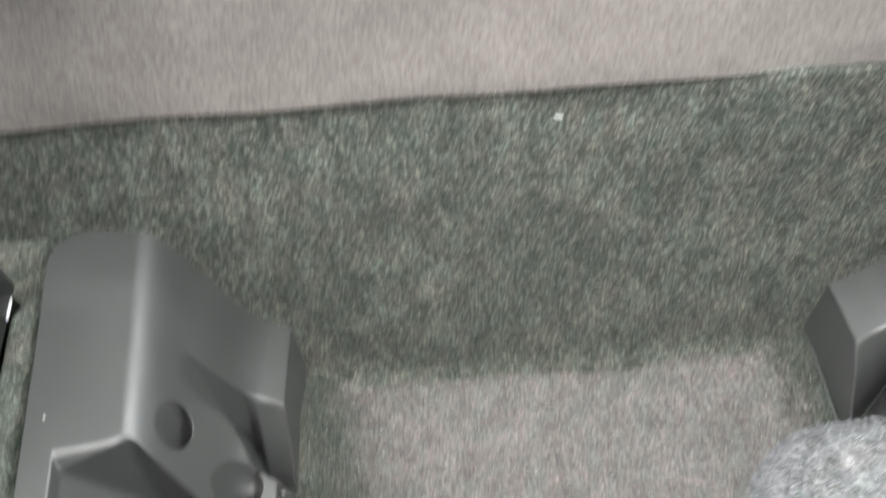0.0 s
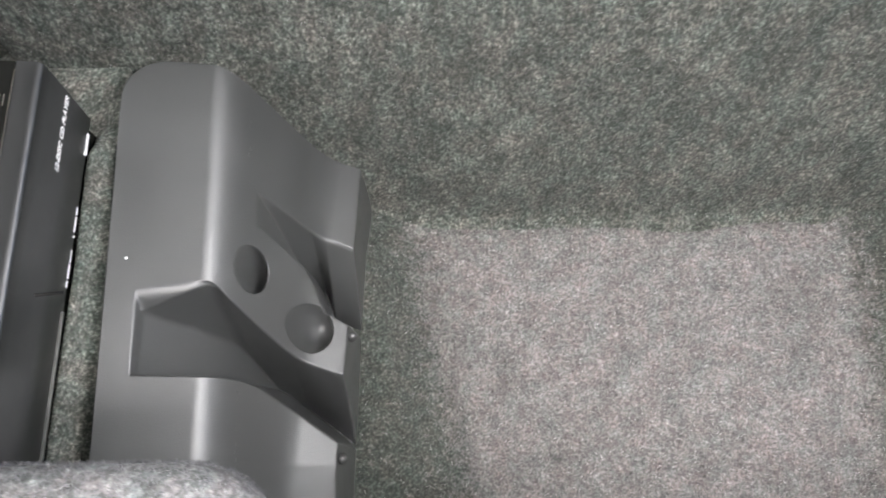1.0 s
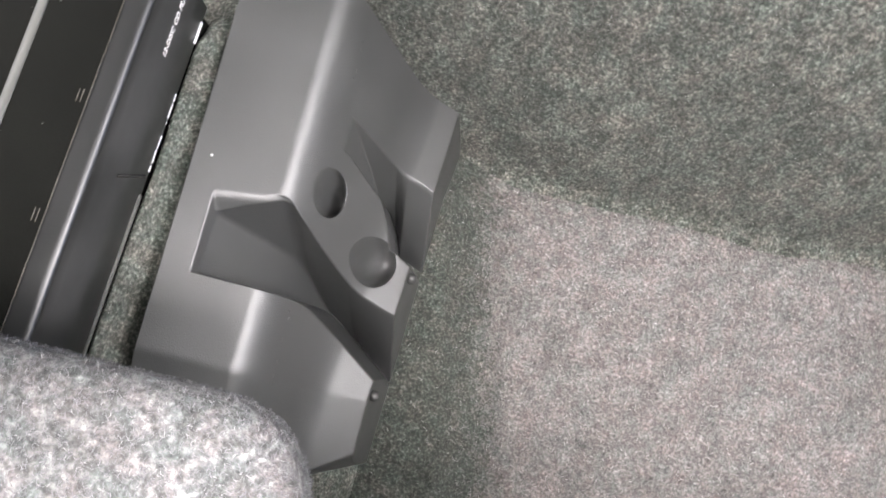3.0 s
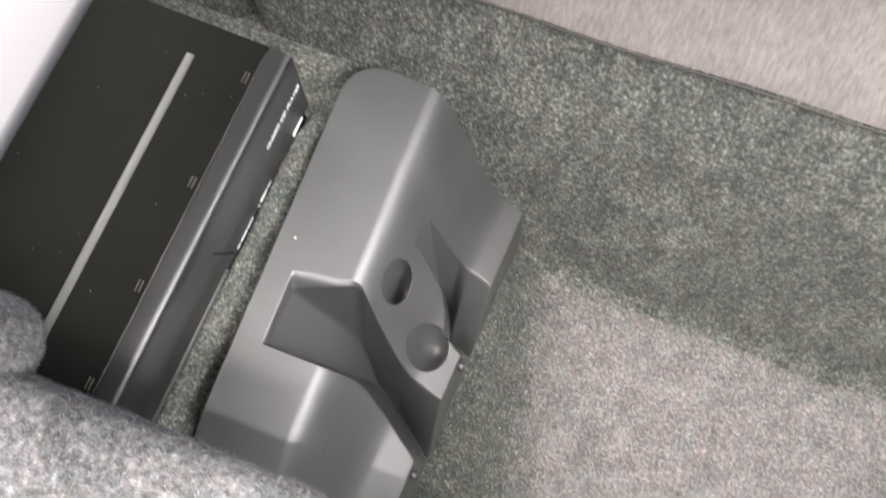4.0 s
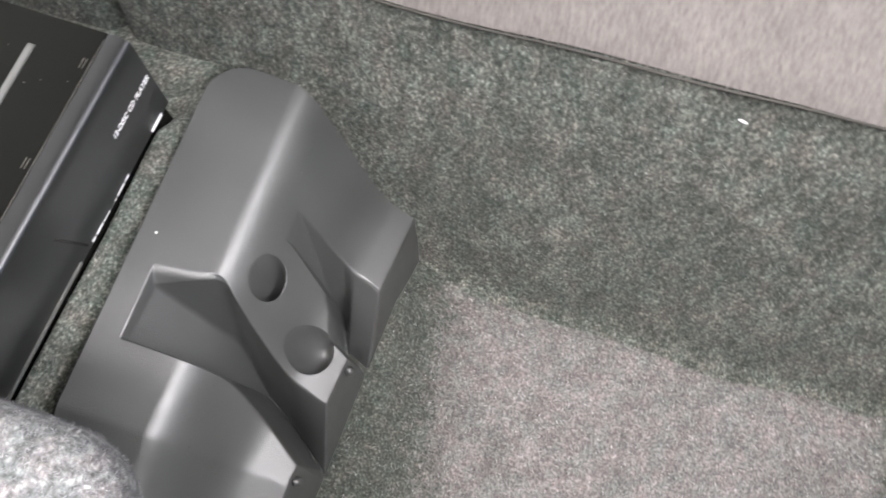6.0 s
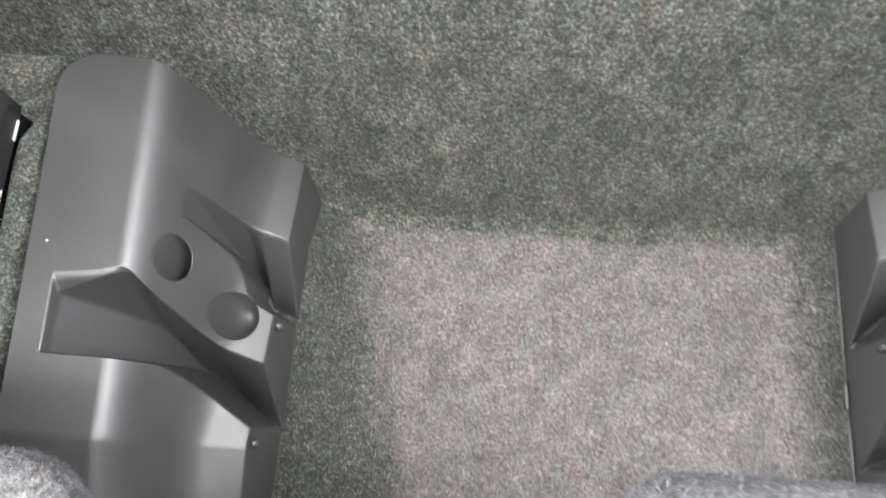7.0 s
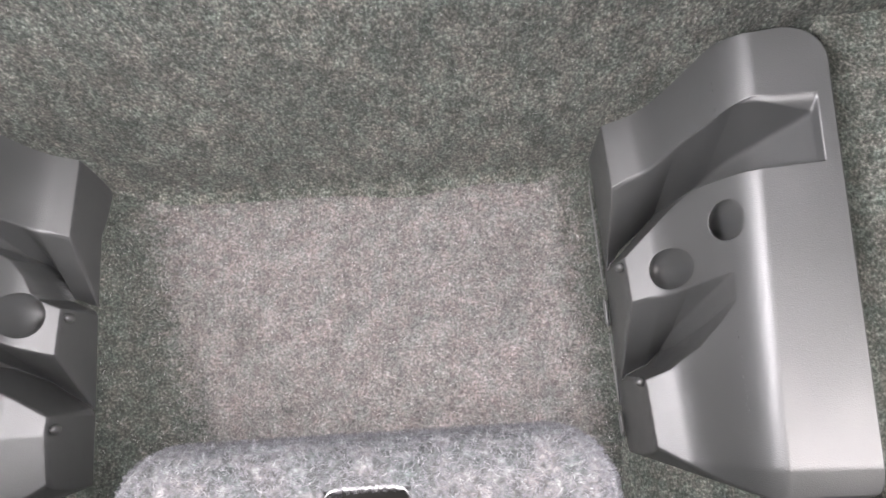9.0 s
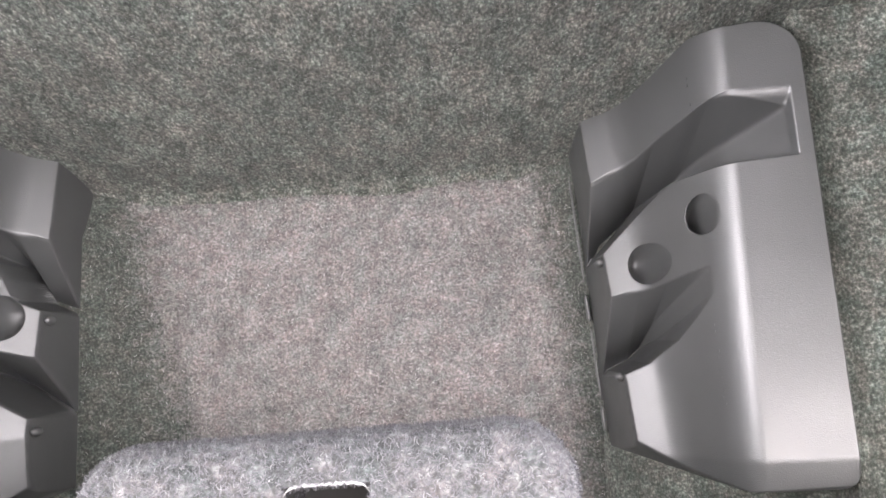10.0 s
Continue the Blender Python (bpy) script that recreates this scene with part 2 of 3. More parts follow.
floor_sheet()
back_wall()
for sign in (-1, 1):
    tagged(rear_slope(sign), "grey felt carpet rising to the boot side", "carpet", kind="structure")
for sign, outer, name in ((-1, 0.67, "wall_left"), (1, 0.528, "wall_right")):
    tagged(shelf(sign, outer), "grey felt carpet on the raised side of the boot", "carpet", kind="structure")
    w = side_wall(sign, outer)
    w.name = name
    tagged(w, "grey felt carpet on the boot side", "carpet", kind="structure")
tagged(part("wall_rear", box(-0.68, 0.68, -0.06, -0.035, -0.02, 0.47), CARPET, smooth=False), "grey felt carpet on the rear of the boot", "carpet", kind="structure")
tagged(part("base_pan", box(-0.72, 0.72, -0.34, 0.60, -0.10, -0.07), EARTH, smooth=False), "dark metal pan under the boot carpet", "pan", kind="structure")


# ---- rear sill with the latch cover ----
def sill_cover():
    bm = box(-0.030, 0.177, -0.30, 0.101, 0.575, 0.620)
    upright = [e for e in bm.edges if abs(e.verts[0].co.z - e.verts[1].co.z) > 0.03]
    bmesh.ops.bevel(bm, geom=upright, offset=0.028, segments=8, profile=0.5, affect="EDGES")
    top = [e for e in bm.edges if len(e.link_faces) == 2 and abs(e.link_faces[0].normal.z - e.link_faces[1].normal.z) > 0.5]
    bmesh.ops.bevel(bm, geom=top, offset=0.017, segments=5, profile=0.5, affect="EDGES")
    root = tagged(new("latch_cover"), "pale grey felt cover over the boot latch with a black slot", "latch cover")
    felt = part("felt_cover", bm, SILL_CARPET)
    cutter = part("slot_cutter", box(0.0585, 0.0940, 0.030, 0.0825, 0.560, 0.66), HOLLOW)
    cut = felt.modifiers.new("slot", "BOOLEAN")
    cut.operation, cut.object, cut.solver = "DIFFERENCE", cutter, "EXACT"
    done = bpy.data.meshes.new_from_object(felt.evaluated_get(bpy.context.evaluated_depsgraph_get()))
    felt.modifiers.clear()
    felt.data = done
    felt.parent = root
    bpy.data.objects.remove(cutter)
    bm = bmesh.new()
    for x0, x1, y0, y1, z0, z1 in ((0.0588, 0.0600, 0.032, 0.0822, 0.578, 0.612), (0.0925, 0.0937, 0.032, 0.0822, 0.578, 0.612), (0.0588, 0.0937, 0.0810, 0.0822, 0.578, 0.612), (0.0588, 0.0937, 0.031, 0.0822, 0.576, 0.578)):
        bmesh.ops.create_cube(bm, size=1, matrix=Matrix.Translation(((x0 + x1) / 2, (y0 + y1) / 2, (z0 + z1) / 2)) @ Matrix.Diagonal((x1 - x0, y1 - y0, z1 - z0, 1)))
    part("slot_liner", bm, HOLLOW, root, "black slot in the felt", smooth=False)
    part("stem", box(-0.02, 0.165, -0.28, 0.02, 0.39, 0.585, 0.01), SILL_CARPET, root)
    rim = []
    for i in range(40):
        q = i / 39
        thick = (0.0006 + 0.0010 * abs(noise.noise((q * 17, 3, 1)))) * min(1, 8 * q + 0.1, 8 * (1 - q) + 0.1)
        px, py = 0.0588 + 0.0350 * q, 0.0828 - 0.005 * (abs(2 * q - 1) ** 8) + 0.0006 * noise.noise((q * 23, 1, 5))
        rim.append([(px, py + thick * math.cos(u), 0.6195 + thick * math.sin(u)) for u in np.linspace(0, 2 * math.pi, 8)])
    sheet("slot_rim", np.array(rim), LINT, root, "frayed pale cut edge of the felt")
    part("striker", box(0.070, 0.083, 0.047, 0.062, 0.578, 0.592, 0.002), STEEL, root, "dull metal striker inside the slot")
    return root


sill_cover()


def corner_liner():
    root = tagged(new("corner_liner"), "rounded pale grey felt liner at the rear corner", "boot liner")
    bm = box(-0.68, -0.262, -0.30, 0.0895, 0.450, 0.502)
    upright = [e for e in bm.edges if abs(e.verts[0].co.z - e.verts[1].co.z) > 0.04]
    bmesh.ops.bevel(bm, geom=upright, offset=0.05, segments=8, profile=0.5, affect="EDGES")
    level = [e for e in bm.edges if len(e.link_faces) == 2 and abs(e.link_faces[0].normal.z - e.link_faces[1].normal.z) > 0.5]
    bmesh.ops.bevel(bm, geom=level, offset=0.02, segments=5, profile=0.5, affect="EDGES")
    part("riser", box(-0.68, -0.28, -0.28, 0.0, 0.39, 0.455, 0.01), SILL_CARPET, root)
    part("ledge", bm, SILL_CARPET, root)
    bm = box(-0.69, -0.474, -0.28, 0.125, 0.452, 0.506, 0.026, 7)
    part("shoulder", bm, SILL_CARPET, root)


corner_liner()
tagged(part("sill", box(-0.70, 0.70, -0.34, -0.06, 0.30, 0.40, 0.01), CARPET), "carpeted rear sill of the boot", "sill", kind="structure")


# ---- cloth panel over the back wall ----
def cloth_panel():
    root = tagged(new("seat_back_panel"), "taupe pile cloth panel behind the seat with a shadow line at its hem", "cloth panel")
    x, s = np.meshgrid(np.linspace(-0.66, 0.66, 160), np.linspace(0, 1, 60))
    rise = 0.36 * s
    y = 0.4330 + 0.30 * s - 0.06 * s * s + 0.003 * ripple(x, s, 8, 4)
    z = 0.3733 - 0.005 * x + rise + 0.001 * np.sin(x * 31) + 0.004 * np.sin(np.clip(s / 0.03, 0, 1) * math.pi / 2) + 0.004 * ripple(x, s, 5, 9)
    sheet("cloth", np.stack([x, y, z], -1), FABRIC, root)
    # thin dark tube in place of the shadow line below the cloth edge
    x, turn = np.meshgrid(x[0], np.linspace(0, 2 * math.pi, 11))
    z = 0.3733 - 0.005 * x + 0.001 * np.sin(x * 31)
    y = 0.4315 + 0.003 * ripple(x, 0 * x, 8, 4)
    sheet("hem", np.stack([x, y - 0.0012 * np.cos(turn), z - 0.0010 + 0.0010 * np.sin(turn)], -1), HEM_SHADOW, root, "dark line standing for the shadow under the cloth edge")


cloth_panel()


# ---- body flanges and quarter panels ----
def quarter_panel(sign, lip):
    root = tagged(new("quarter_panel"), "white painted car body side beside the boot opening", "car body", "quarter panels")
    y, s = np.meshgrid(np.linspace(0.05, 0.9, 40), np.linspace(0, 1, 12))
    a = lip + 0.018 + 0.24 * s + np.clip(0.31 - y, -0.3, 0.5) * 0.08
    z = 0.6375 + 0.03 * np.sin(s * 1.6) - 0.10 * s**3
    pts = np.stack([sign * a, y, z], -1)
    sheet("outer_skin", pts if sign < 0 else pts[:, ::-1], PAINT, root)
    bm = box(-lip - 0.062, -lip, 0.05, 0.9, 0.633, 0.640, 0.003) if sign < 0 else box(lip, lip + 0.062, 0.05, 0.9, 0.633, 0.640, 0.003)
    for corner in bm.verts:
        corner.co.x += sign * min(max(0.31 - corner.co.y, -0.3), 0.5) * 0.08
    part("flange", bm, FLANGE, root, "pale grey flange along the opening")


quarter_panel(-1, 0.4205)
quarter_panel(1, 0.4205)


# ---- moulded side trims ----
def trim_height(a, v, t):
    """Height of a side trim, a metres out from the middle of the car and v along it."""
    w = a - (0.276 + (0.37 - v) * 0.045)
    lip = 0.095 + 0.17 * (0.37 - v)
    ridge = t["ridge"] - t["lean"] * (0.37 - v)
    h = soft_max(lip + 0.72 * w, 0.247 + (a - ridge) * 2.3, 0.022)
    h = soft_min(h, 0.251 + (a - ridge) * 0.27, 0.028)
    h = h - 0.32 * soft_max(t["end"] - v, 0 * v, 0.003)
    h = soft_min(h, lip * (w + 0.007) / 0.006, 0.005)
    base = h
    # the slot walls follow a rounder form than the top
    round_base = soft_min(soft_max(lip + 0.72 * w, 0.247 + (a - ridge) * 2.3, 0.045), 0.255 + (a - ridge) * 0.27, 0.045)
    # long slot that starts in a pocket on the flat top and runs out over the lip
    reach = np.clip(a - 0.27, 0, 1)
    bend = t["bend"][0] + t["bend"][1] * reach + t["bend"][2] * reach**2
    up = soft_min(bend, t["cap"][0] + t["cap"][1] * (a - t["cap"][2]), 0.007)
    top, at, slope, origin = t["foot"]
    low = soft_min(at + slope * (a - origin), top + 0 * a, 0.006)
    depth = 0.009 + t["ramp"][0] * (t["mouth"] - a) + t["ramp"][1] * (v - top)
    steep = np.minimum(t["wall"] + 0 * a, (round_base - 0.030) / np.maximum(up - low, 0.02))
    # a gentle slope at the end of the pocket, then the steep wall
    gentle = 0.016 * np.clip((a - ridge) / 0.060, 0, 1)
    drop = np.where(up - v < gentle, 0.85 * (up - v), 0.85 * gentle + steep * (up - v - gentle))
    cut = soft_max(round_base - depth, round_base - drop, 0.010)
    cut = soft_max(cut, np.maximum(0.026 - 2 * np.clip(w, 0, 1), -0.01), 0.004)
    cut = soft_max(soft_max(cut, base + 22 * (low - v), 0.0025), base + 5 * (a - t["mouth"]), 0.002)
    h = soft_min(h, soft_max(cut, base + 12 * (v - up), 0.002), 0.0045)
    # shorter slot
    up2 = t["up2"][0] + t["up2"][1] * (a - t["up2"][2])
    low2 = np.interp(a, [p for p, _ in t["low2"]], [q for _, q in t["low2"]])
    steep = np.minimum(t["wall2"], (round_base - 0.030) / np.maximum(up2 - low2, 0.02))
    cut = soft_max(round_base - steep * (up2 - v), np.maximum(0.026 - 2 * np.clip(w, 0, 1), -0.01), 0.004)
    cut = soft_max(soft_max(cut, base + 22 * (low2 - v), 0.003), base + 4.0 * (a - t["tip"]), 0.004)
    h = soft_min(h, soft_max(cut, base + 12 * (v - up2), 0.002), 0.004)
    for ca, cv, ra, rv, d in t["cups"]:
        q = np.hypot((a - ca) / ra, (v - cv) / rv)
        h = h - d * np.clip(1 - q**2.2, 0, 1) ** 0.8
    # low flange where the slots run out
    for v0, v1 in t["flange"]:
        reach = 0.0118 - 0.0045 * np.clip((v - v0) / (v1 - v0), 0, 1)
        rim = soft_min(0.036 + 1.6 * np.minimum(w, 0) - 3 * np.maximum(w, 0), (w + reach) * 6, 0.012)
        rim = np.minimum(rim, np.minimum((v - v0) * 40, (v1 - v) * 2))
        h = soft_max(h, rim, 0.006)
    # rounded outline
    start = 0.034 - 0.030 * np.clip((a - 0.285) / 0.075, 0, 1)
    r = 0.04
    dx, dy = np.clip(a - (t["outer"] - r), 0, 1), np.clip(v - (t["far"] - r), 0, 1)
    edge = r - np.hypot(dx, dy)
    h = soft_min(h, 0.20 + edge * 16, 0.006)
    r = 0.018
    dx, dy = np.clip(a - (t["outer"] - r), 0, 1), np.clip((start + r) - v, 0, 1)
    edge = r - np.hypot(dx, dy)
    h = soft_min(h, edge * 55, 0.010)
    return soft_min(h, 0.14 + (v - (0.042 - 0.052 * np.clip((a - 0.29) / 0.07, 0, 1))) * 7.5, 0.045)


def side_trim(sign):
    t = TRIMS[sign]
    root = tagged(new("boot_side_trim"), "moulded grey plastic side trim with slanting slots and cup holes", "side trim", "boot side trims")
    a, v = np.meshgrid(np.linspace(0.258, 0.453, 290), np.linspace(0.0, 0.418, 560))
    h = np.maximum(trim_height(a, v, t), -0.014)
    pts = np.stack([sign * a, v, h], -1)
    sheet("moulding", pts if sign > 0 else pts[:, ::-1], PLASTIC, root)

    def on(pa, pv):
        return float(trim_height(np.array([pa]), np.array([pv]), t)[0])

    # small bosses beside the ends of the slots
    for pv in t["boss"]:
        pa = 0.2760 + (0.37 - pv) * 0.045
        pz = 0.095 + 0.17 * (0.37 - pv) - 0.016
        bm = bmesh.new()
        bmesh.ops.create_uvsphere(bm, u_segments=16, v_segments=10, radius=0.0056, matrix=Matrix.Translation((sign * (pa - 0.0040), pv, pz)) @ Matrix.Diagonal((0.9, 0.9, 1.6, 1)))
        part("boss", bm, PLASTIC, root)
    # beads and thin rims along the foot
    for v0, v1, thick in [(*span, 0.0024) for span in t["beads"]] + [(*span, 0.0011) for span in t["rims"]]:
        n = 14
        ring = []
        for i in range(n):
            pv = v0 + (v1 - v0) * i / (n - 1)
            pa = 0.2650 + (0.37 - pv) * 0.045
            thin = math.sqrt(max(0.04, 1 - (2 * i / (n - 1) - 1) ** 6))
            ring.append([(sign * (pa + thick * thin * math.cos(q)), pv, 0.034 + 1.6 * thick * (thin * math.sin(q) - 1)) for q in np.linspace(0, 2 * math.pi, 9)])
        sheet("foot_bead", np.array(ring), PLASTIC, root)
    # raised mould marks, too small to read
    for v0, v1, pa in t["marks"]:
        bm = bmesh.new()
        count = int(abs(v1 - v0) / 0.0055)
        for i in range(count):
            if i in (2, 3, 6):
                continue
            pv = v0 + (v1 - v0) * i / count
            q = pa + 0.0006 * random.uniform(-1, 1)
            slope = math.atan2(on(q + 0.001, pv) - on(q - 0.001, pv), 0.002)
            m = Matrix.Translation((sign * q, pv, on(q, pv))) @ pose(0, 0, 0, 0, -math.degrees(slope) * sign, 0)
            bmesh.ops.create_cube(bm, size=1, matrix=m @ Matrix.Diagonal((0.0028, random.uniform(0.0012, 0.003), 0.0008, 1)))
        part("mould_mark", bm, PLASTIC, root, "tiny raised mould mark", smooth=False)
    if sign < 0:
        bm = bmesh.new()
        bmesh.ops.create_icosphere(bm, subdivisions=2, radius=0.0011, matrix=Matrix.Translation((-0.4298, 0.243, on(0.4298, 0.243) + 0.0004)))
        part("paint_fleck", bm, WHITE_INK, root, "tiny white fleck")
    return root


side_trim(-1)
side_trim(1)


# ---- CD changer on the shelf ----
def cd_changer():
    root = tagged(new("cd_changer"), "black twelve-disc CD changer lying on the carpet shelf", "CD changer")
    root.matrix_world = pose(-0.4475, 0.352, 0.256, 0, 0, -2.4)
    # local: x to the back is negative, y along the case is negative
    y0, y1 = -0.305, -0.008
    part("case", box(-0.185, -0.0168, y0, y1, 0.0, 0.1325, 0.0012), BLACK, root)

    def face(z):
        """Front of the panel, which falls back towards its foot."""
        return -0.0008 - 0.08 * (0.124 - z)

    profile = [(-0.0166, 0.034), (-0.0166, 0.1320), (-0.0110, 0.1316)]
    profile += [(-0.0062 + 0.0054 * math.sin(q), 0.1254 + 0.0054 * math.cos(q)) for q in np.linspace(0.1, 1.5, 9)]
    profile += [(face(0.115), 0.115), (face(0.080), 0.080), (face(0.038), 0.038), (face(0.034) - 0.002, 0.034)]
    bm = bmesh.new()
    ends = [[bm.verts.new((px, y, pz)) for px, pz in profile] for y in (y0, y1)]
    for i in range(len(profile)):
        j = (i + 1) % len(profile)
        bm.faces.new((ends[0][i], ends[1][i], ends[1][j], ends[0][j])).smooth = True
    caps = [bm.faces.new(ends[0]), bm.faces.new(ends[1][::-1])]
    for edge in {e for c in caps for e in c.edges}:
        edge.smooth = False
    for e in bm.edges:
        if abs(e.verts[0].co.x + 0.0166) < 1e-4 and abs(e.verts[0].co.z - e.verts[1].co.z) < 1e-4:
            e.smooth = False
    bmesh.ops.recalc_face_normals(bm, faces=bm.faces[:])
    panel = part("front_panel", bm, BLACK_GLOSS, root, "glossy black front panel")
    part("foot_rail", box(-0.060, -0.0166, y0 + 0.01, y1 - 0.01, 0.0, 0.034, 0.001, 1), BLACK, root)
    part("top_strip", box(-0.0690, -0.0627, -0.263, -0.034, 0.1315, 0.1335, 0.0005, 1), STEEL, root, "thin grey strip")
    # printed words and marks on the front
    words = bpy.data.curves.new("lettering", "FONT")
    words.space_word = 1.25
    words.body, words.size, words.extrude, words.shear, words.offset = "12-DISC CD PLAYER", 0.0080, 0.00015, 0.2, 0.00016
    flat = new("lettering_curve", words)
    done = bpy.data.meshes.new_from_object(flat.evaluated_get(bpy.context.evaluated_depsgraph_get()))
    bpy.data.objects.remove(flat)
    wide = max(v.co.x for v in done.vertices)
    done.transform(pose(face(0.083) + 0.0003, -0.067, 0.083, 0, 4.57, 0) @ pose(0, 0, 0, 90, 0, 90) @ Matrix.Diagonal((0.056 / wide, 1.0, 1, 1)))
    finish("lettering", done, WHITE_INK, panel, "white words 12-DISC CD PLAYER", smooth=False)
    part("badge", box(face(0.040) - 0.001, face(0.040) + 0.0006, -0.037, -0.020, 0.0375, 0.0408, 0.0003, 1), WHITE_INK, panel, "small white badge")
    for m0, m1, z0, z1 in ((-0.083, -0.0775, 0.0385, 0.0405), (-0.096, -0.085, 0.0383, 0.0403), (-0.1005, -0.0985, 0.0383, 0.0393), (-0.119, -0.1095, 0.0383, 0.0393), (-0.1305, -0.1205, 0.0383, 0.0403), (-0.137, -0.1325, 0.0383, 0.0405)):
        part("print_mark", box(face(0.040) - 0.001, face(0.040) + 0.0003, m0, m1, z0, z1), WHITE_INK, panel, "white printed mark", smooth=False)
    bm = box(-0.0016, 0.0008, -0.0011, 0.0011, -0.024, 0.024, 0.0004, 1)
    bmesh.ops.transform(bm, matrix=pose(face(0.067), -0.1475, 0.067, 14, 4.57, 0), verts=bm.verts)
    part("door_notch", bm, HOLLOW, panel, "narrow gap beside the disc door")
    bm = box(face(0.041) - 0.001, face(0.041) + 0.0016, -0.30, -0.155, 0.0395, 0.0425, 0.0003, 1)
    part("door_edge", bm, STEEL, panel, "pale metal edge strip")
    # worn seam between lid and front, with pressed tabs beside it
    wear, spots = [], np.linspace(-0.300, -0.014, 120)
    for y in spots:
        wide = 0.00022 + 0.00022 * abs(noise.noise((y * 160, 2, 1)))
        x = -0.0169 + 0.00035 * noise.noise((y * 45, 5, 1))
        wear.append([(x - wide, y, 0.13265), (x, y, 0.1330), (x + wide, y, 0.13265)])
    sheet("lid_seam", np.array(wear), BRONZE, root, "fine worn edge along the lid")
    for at in (-0.122, -0.199, -0.268, -0.040):
        for x in (-0.0238, -0.0212):
            part("lid_tab", box(x, x + 0.0006, at, at + 0.0085, 0.1318, 0.1329, 0.0002, 1), BRONZE, root, "worn edge of a pressed tab")
    for k in range(26):
        px, py = random.uniform(-0.15, -0.025), random.uniform(-0.30, -0.03)
        bm = bmesh.new()
        bmesh.ops.create_icosphere(bm, subdivisions=1, radius=random.uniform(0.00015, 0.0005), matrix=Matrix.Translation((px, py, 0.1327)))
        part("dust_speck", bm, STEEL, root, "pale dust speck")
    return root


cd_changer()

# ---- loose fibres of the felt ----
def fibre_material(name, low, high, rare):
    m, nodes, links, b = material(name, 0.9)
    g = nodes.new("ShaderNodeNewGeometry")
    links.new(ramp(nodes, links, g.outputs["Random Per Island"], [(0.0, low), (0.6, tuple((p + q) / 2 for p, q in zip(low, high))), (0.96, high), (0.985, rare)]), b.inputs["Base Color"])
    return m


def fibres(name, source, count, length, width, lift, mat, keep, seed, parent):
    """Short curled ribbons lying on the faces of a mesh."""
    rng = np.random.default_rng(seed)
    me = source.data
    me.calc_loop_triangles()
    tri = np.empty(len(me.loop_triangles) * 3, int)
    me.loop_triangles.foreach_get("vertices", tri)
    co = np.empty(len(me.vertices) * 3)
    me.vertices.foreach_get("co", co)
    p = co.reshape(-1, 3)[tri.reshape(-1, 3)]
    cross = np.cross(p[:, 1] - p[:, 0], p[:, 2] - p[:, 0])
    area = np.linalg.norm(cross, axis=1)
    many = count * 12
    pick = rng.choice(len(p), many, p=area / area.sum())
    u, v = rng.random(many), rng.random(many)
    over = u + v > 1
    u[over], v[over] = 1 - u[over], 1 - v[over]
    at = p[pick, 0] + u[:, None] * (p[pick, 1] - p[pick, 0]) + v[:, None] * (p[pick, 2] - p[pick, 0])
    inside = np.flatnonzero(keep(at))[:count]
    at, pick, count = at[inside], pick[inside], len(inside)
    up = cross[pick] / area[pick, None]
    away = rng.normal(size=(count, 3))
    along = np.cross(up, away)
    along /= np.linalg.norm(along, axis=1)[:, None]
    side = np.cross(up, along)
    size = length * rng.uniform(0.5, 1.5, count)[:, None]
    high = lift * rng.random(count)[:, None] ** 2
    bend = size * rng.uniform(-0.3, 0.3, count)[:, None]
    rows = []
    for k in range(4):
        q = k / 3
        arch = 4 * q * (1 - q)
        c = at + along * size * (q - 0.5) + up * (0.0003 + high * (arch if lift < 0.003 else q)) + side * bend * arch
        thick = width * (1 - 0.5 * abs(q - 0.5))
        rows += [c - side * thick / 2, c + side * thick / 2]
    verts = np.stack(rows, 1)
    base = np.arange(count)[:, None, None] * 8
    quad = base + np.array([[0, 1, 3, 2], [2, 3, 5, 4], [4, 5, 7, 6]])[None]
    out = bpy.data.meshes.new(name)
    out.vertices.add(count * 8)
    out.vertices.foreach_set("co", verts.ravel())
    out.loops.add(count * 12)
    out.loops.foreach_set("vertex_index", quad.ravel().astype(np.int32))
    out.polygons.add(count * 3)
    out.polygons.foreach_set("loop_start", np.arange(0, count * 12, 4, dtype=np.int32))
    out.update(calc_edges=True)
    ob = finish(name, out, mat, parent)
    ob["kind"] = "stuff"
    return ob


FIBRE = fibre_material("felt_fibre", (0.034, 0.039, 0.035), (0.20, 0.205, 0.195), (0.55, 0.56, 0.55))
# darker copy of the fibre, carries the painted shade of the floor's edges
SHADED_FIBRE = fibre_material("shaded_felt_fibre", (0.022, 0.027, 0.023), (0.12, 0.125, 0.117), (0.45, 0.45, 0.44))
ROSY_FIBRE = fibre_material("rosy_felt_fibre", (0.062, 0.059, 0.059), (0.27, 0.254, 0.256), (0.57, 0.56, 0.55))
PALE_FIBRE = fibre_material("pale_felt_fibre", (0.045, 0.045, 0.048), (0.17, 0.168, 0.175), (0.27, 0.27, 0.27))
found = {o.name: o for o in scene.objects}
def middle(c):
    """The rosy middle of the floor, clear of the rising sides that are coloured as shaded."""
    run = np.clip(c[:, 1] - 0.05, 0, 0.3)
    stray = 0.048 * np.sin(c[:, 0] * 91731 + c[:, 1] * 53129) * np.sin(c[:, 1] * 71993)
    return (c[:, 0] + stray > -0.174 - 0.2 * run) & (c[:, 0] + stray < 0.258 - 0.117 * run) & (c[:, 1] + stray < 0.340)


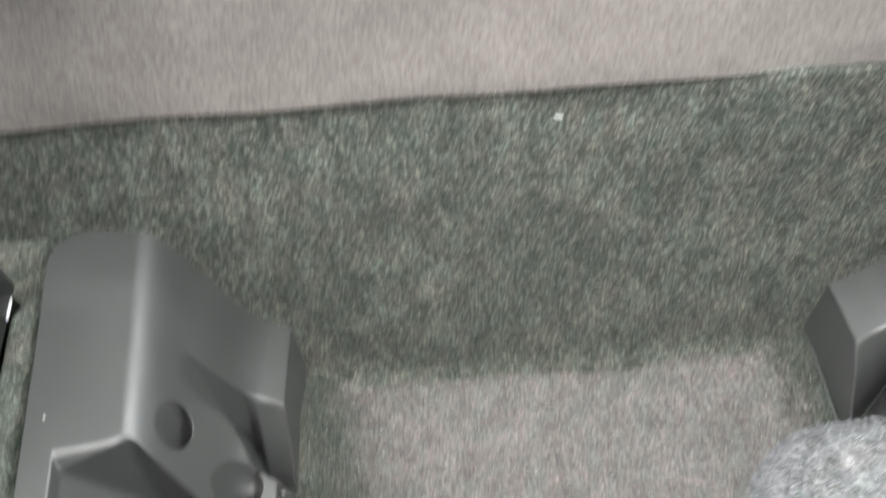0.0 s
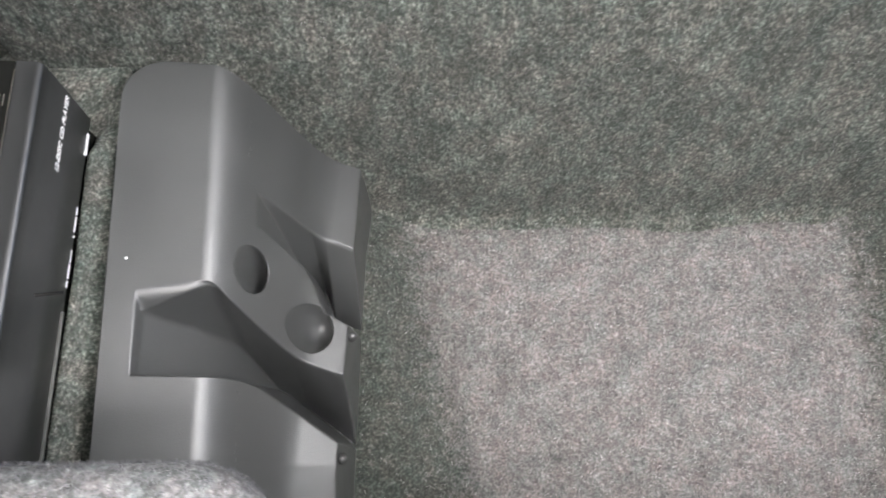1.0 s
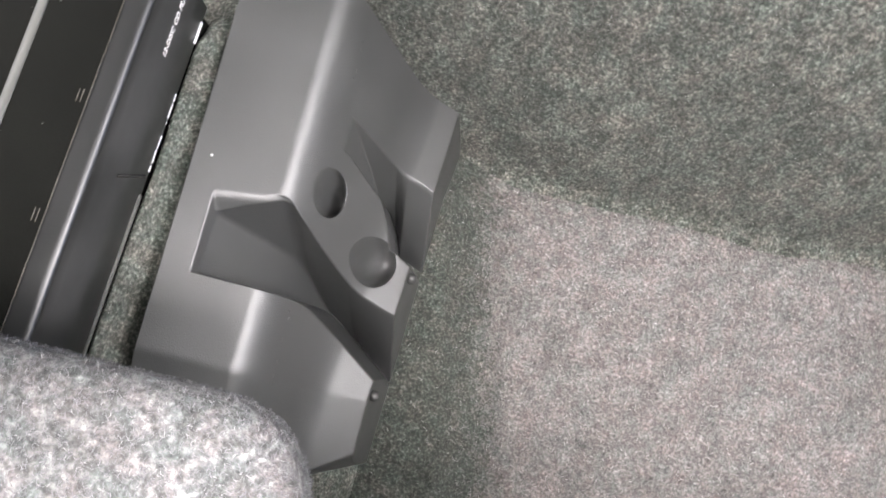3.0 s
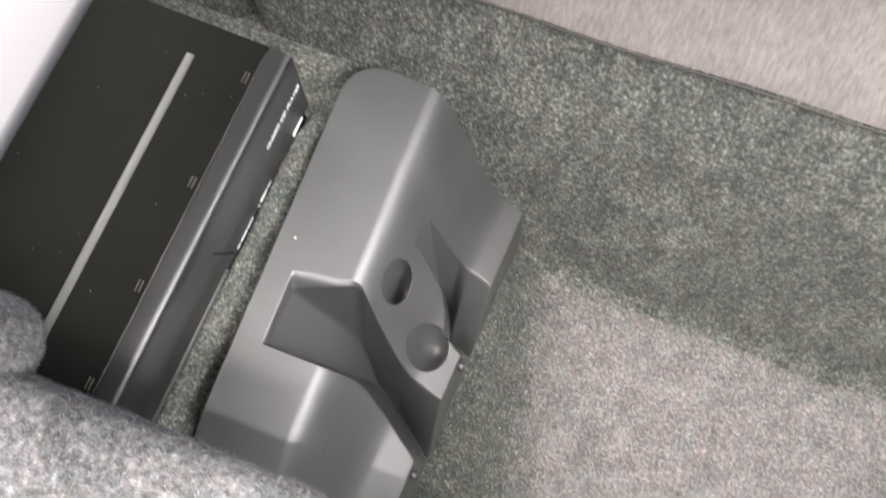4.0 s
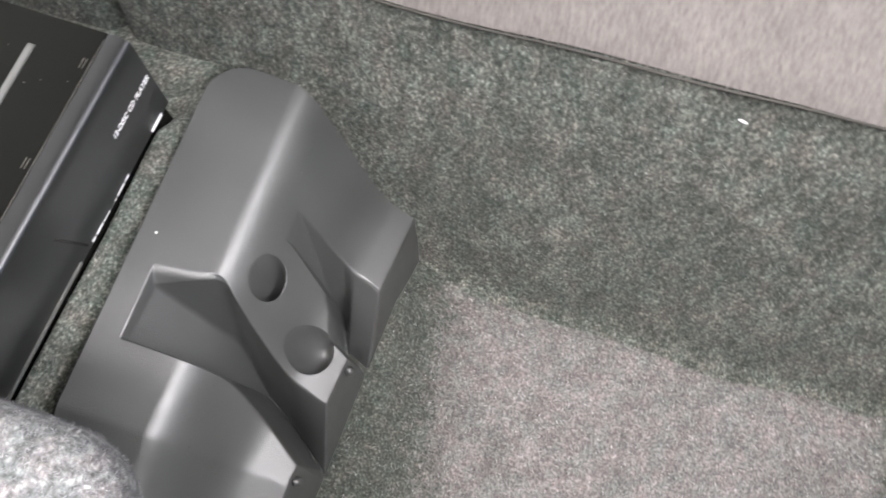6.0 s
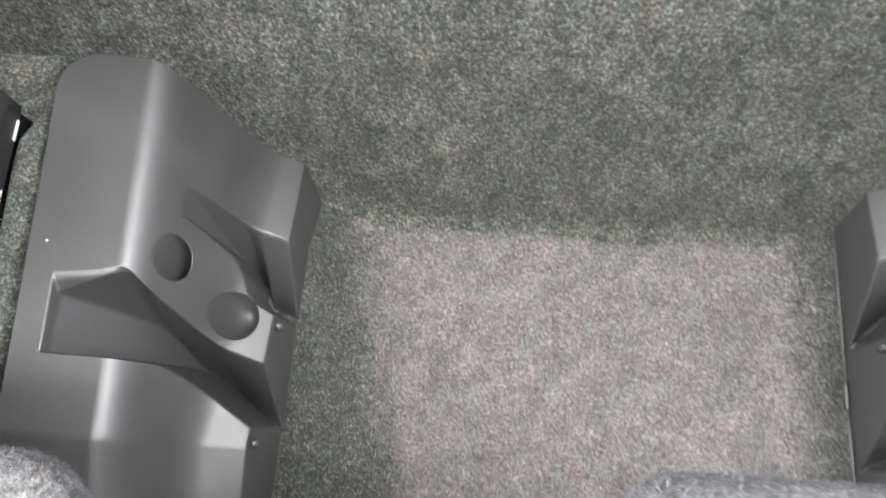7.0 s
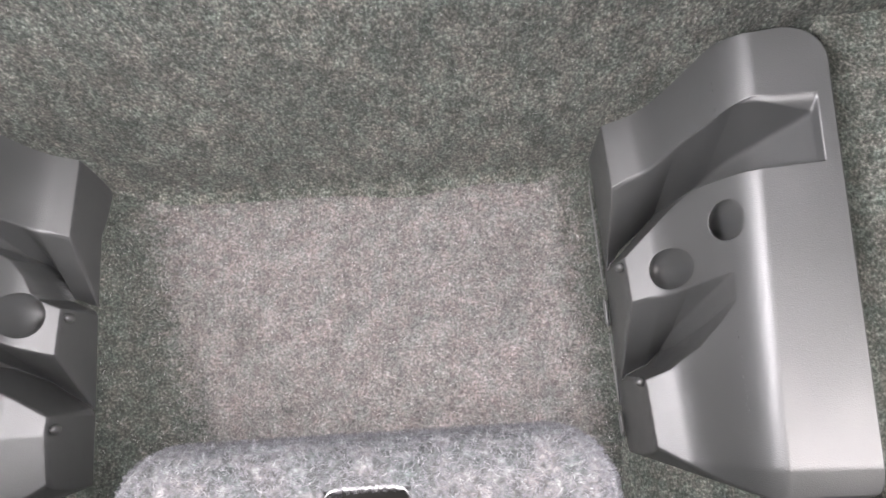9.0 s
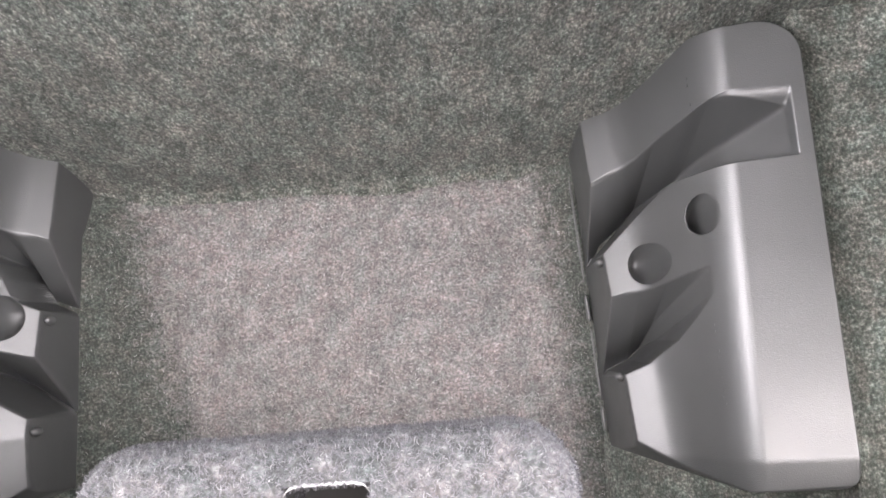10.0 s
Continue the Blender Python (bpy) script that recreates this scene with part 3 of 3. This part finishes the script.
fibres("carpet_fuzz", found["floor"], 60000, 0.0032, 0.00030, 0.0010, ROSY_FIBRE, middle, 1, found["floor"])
fibres("carpet_fuzz", found["floor"], 9000, 0.0032, 0.00030, 0.0010, SHADED_FIBRE, lambda c: ~middle(c), 8, found["floor"])
fibres("carpet_fuzz", found["wall_back"], 60000, 0.0030, 0.00030, 0.0010, FIBRE, lambda c: (c[:, 2] > -0.005) & (c[:, 2] < 0.385), 2, found["wall_back"])
fibres("carpet_fuzz", found["floor_shelf"], 20000, 0.0032, 0.00030, 0.0010, FIBRE, lambda c: c[:, 0] > -0.50, 3, found["floor_shelf"])
fibres("carpet_fuzz", found["floor_shelf.001"], 26000, 0.0032, 0.00030, 0.0010, FIBRE, lambda c: c[:, 0] > 0.44, 4, found["floor_shelf.001"])
fibres("felt_fuzz", found["felt_cover"], 60000, 0.0022, 0.00022, 0.0022, PALE_FIBRE, lambda c: (c[:, 1] > 0.02) & (c[:, 2] > 0.575), 5, found["felt_cover"])
fibres("felt_fuzz", found["ledge"], 45000, 0.0022, 0.00022, 0.0022, PALE_FIBRE, lambda c: (c[:, 1] > 0.0) & (c[:, 2] > 0.45) & (c[:, 0] > -0.6), 6, found["ledge"])
fibres("felt_fuzz", found["shoulder"], 24000, 0.0022, 0.00022, 0.0022, PALE_FIBRE, lambda c: (c[:, 1] > 0.0) & (c[:, 2] > 0.45) & (c[:, 0] > -0.6), 7, found["shoulder"])

# ---- lint and a staple ----
bm = bmesh.new()
bmesh.ops.create_icosphere(bm, subdivisions=2, radius=0.0036, matrix=pose(-0.020, 0.4265, 0.345, 12, 25, 0) @ Matrix.Diagonal((1.2, 0.25, 0.55, 1)))
tagged(part("lint", bm, WHITE_INK), "white scrap of lint stuck to the carpet", "lint")
bm = box(-0.132, -0.126, 0.4275, 0.4290, 0.3712, 0.3726, 0.0005, 2)
tagged(part("staple", bm, STEEL), "bright metal staple in the cloth hem", "staple")

# ---- ground outside ----
ground = tagged(sheet("ground", np.stack([*np.meshgrid(np.linspace(-60, 60, 9), np.linspace(-60, 60, 9)), np.full((9, 9), -0.65)], -1), EARTH), "grey asphalt around the car", "ground", kind="structure")


# ---- unseen raised lid, added over the boot to block and bounce light ----
def unseen_boot_lid():
    root = tagged(new("unseen_boot_lid"), "unseen raised white boot lid, its pale grey lining blocking and bouncing light", "boot lid")
    tilt = pose(0, 0.80, 0.67, -47, 0, 0)
    for name, size, mat in (("inner_lining", (-0.52, 0.52, -1.32, 0.0, -0.004, 0.020, 0.01), BOUNCE_LINING), ("outer_skin", (-0.56, 0.56, -1.36, 0.02, 0.022, 0.05, 0.012), PAINT)):
        bm = box(*size)
        bmesh.ops.transform(bm, matrix=tilt, verts=bm.verts)
        part(name, bm, mat, root)
    for sign in (-1, 1):
        part("hinge", box(sign * 0.44 - 0.015, sign * 0.44 + 0.015, 0.66, 0.82, 0.60, 0.68, 0.006), PAINT, root)


unseen_boot_lid()
# unseen block behind the seat back, added to cut light from ahead
tagged(part("wall_block_ahead", box(-0.66, 0.66, 0.82, 0.86, -0.65, 0.66), BOUNCE_LINING, smooth=False), "unseen pale block at the cabin end that stops light from ahead", "cabin", kind="structure")
# out-of-view wall, added only to dim the sky light from the rear
tagged(part("wall_block_behind", box(-2.4, 2.4, -1.10, -0.90, -0.65, 2.9), REAR_BLOCK, smooth=False), "unseen plain dark wall behind the car that blocks low light", "wall", kind="structure")
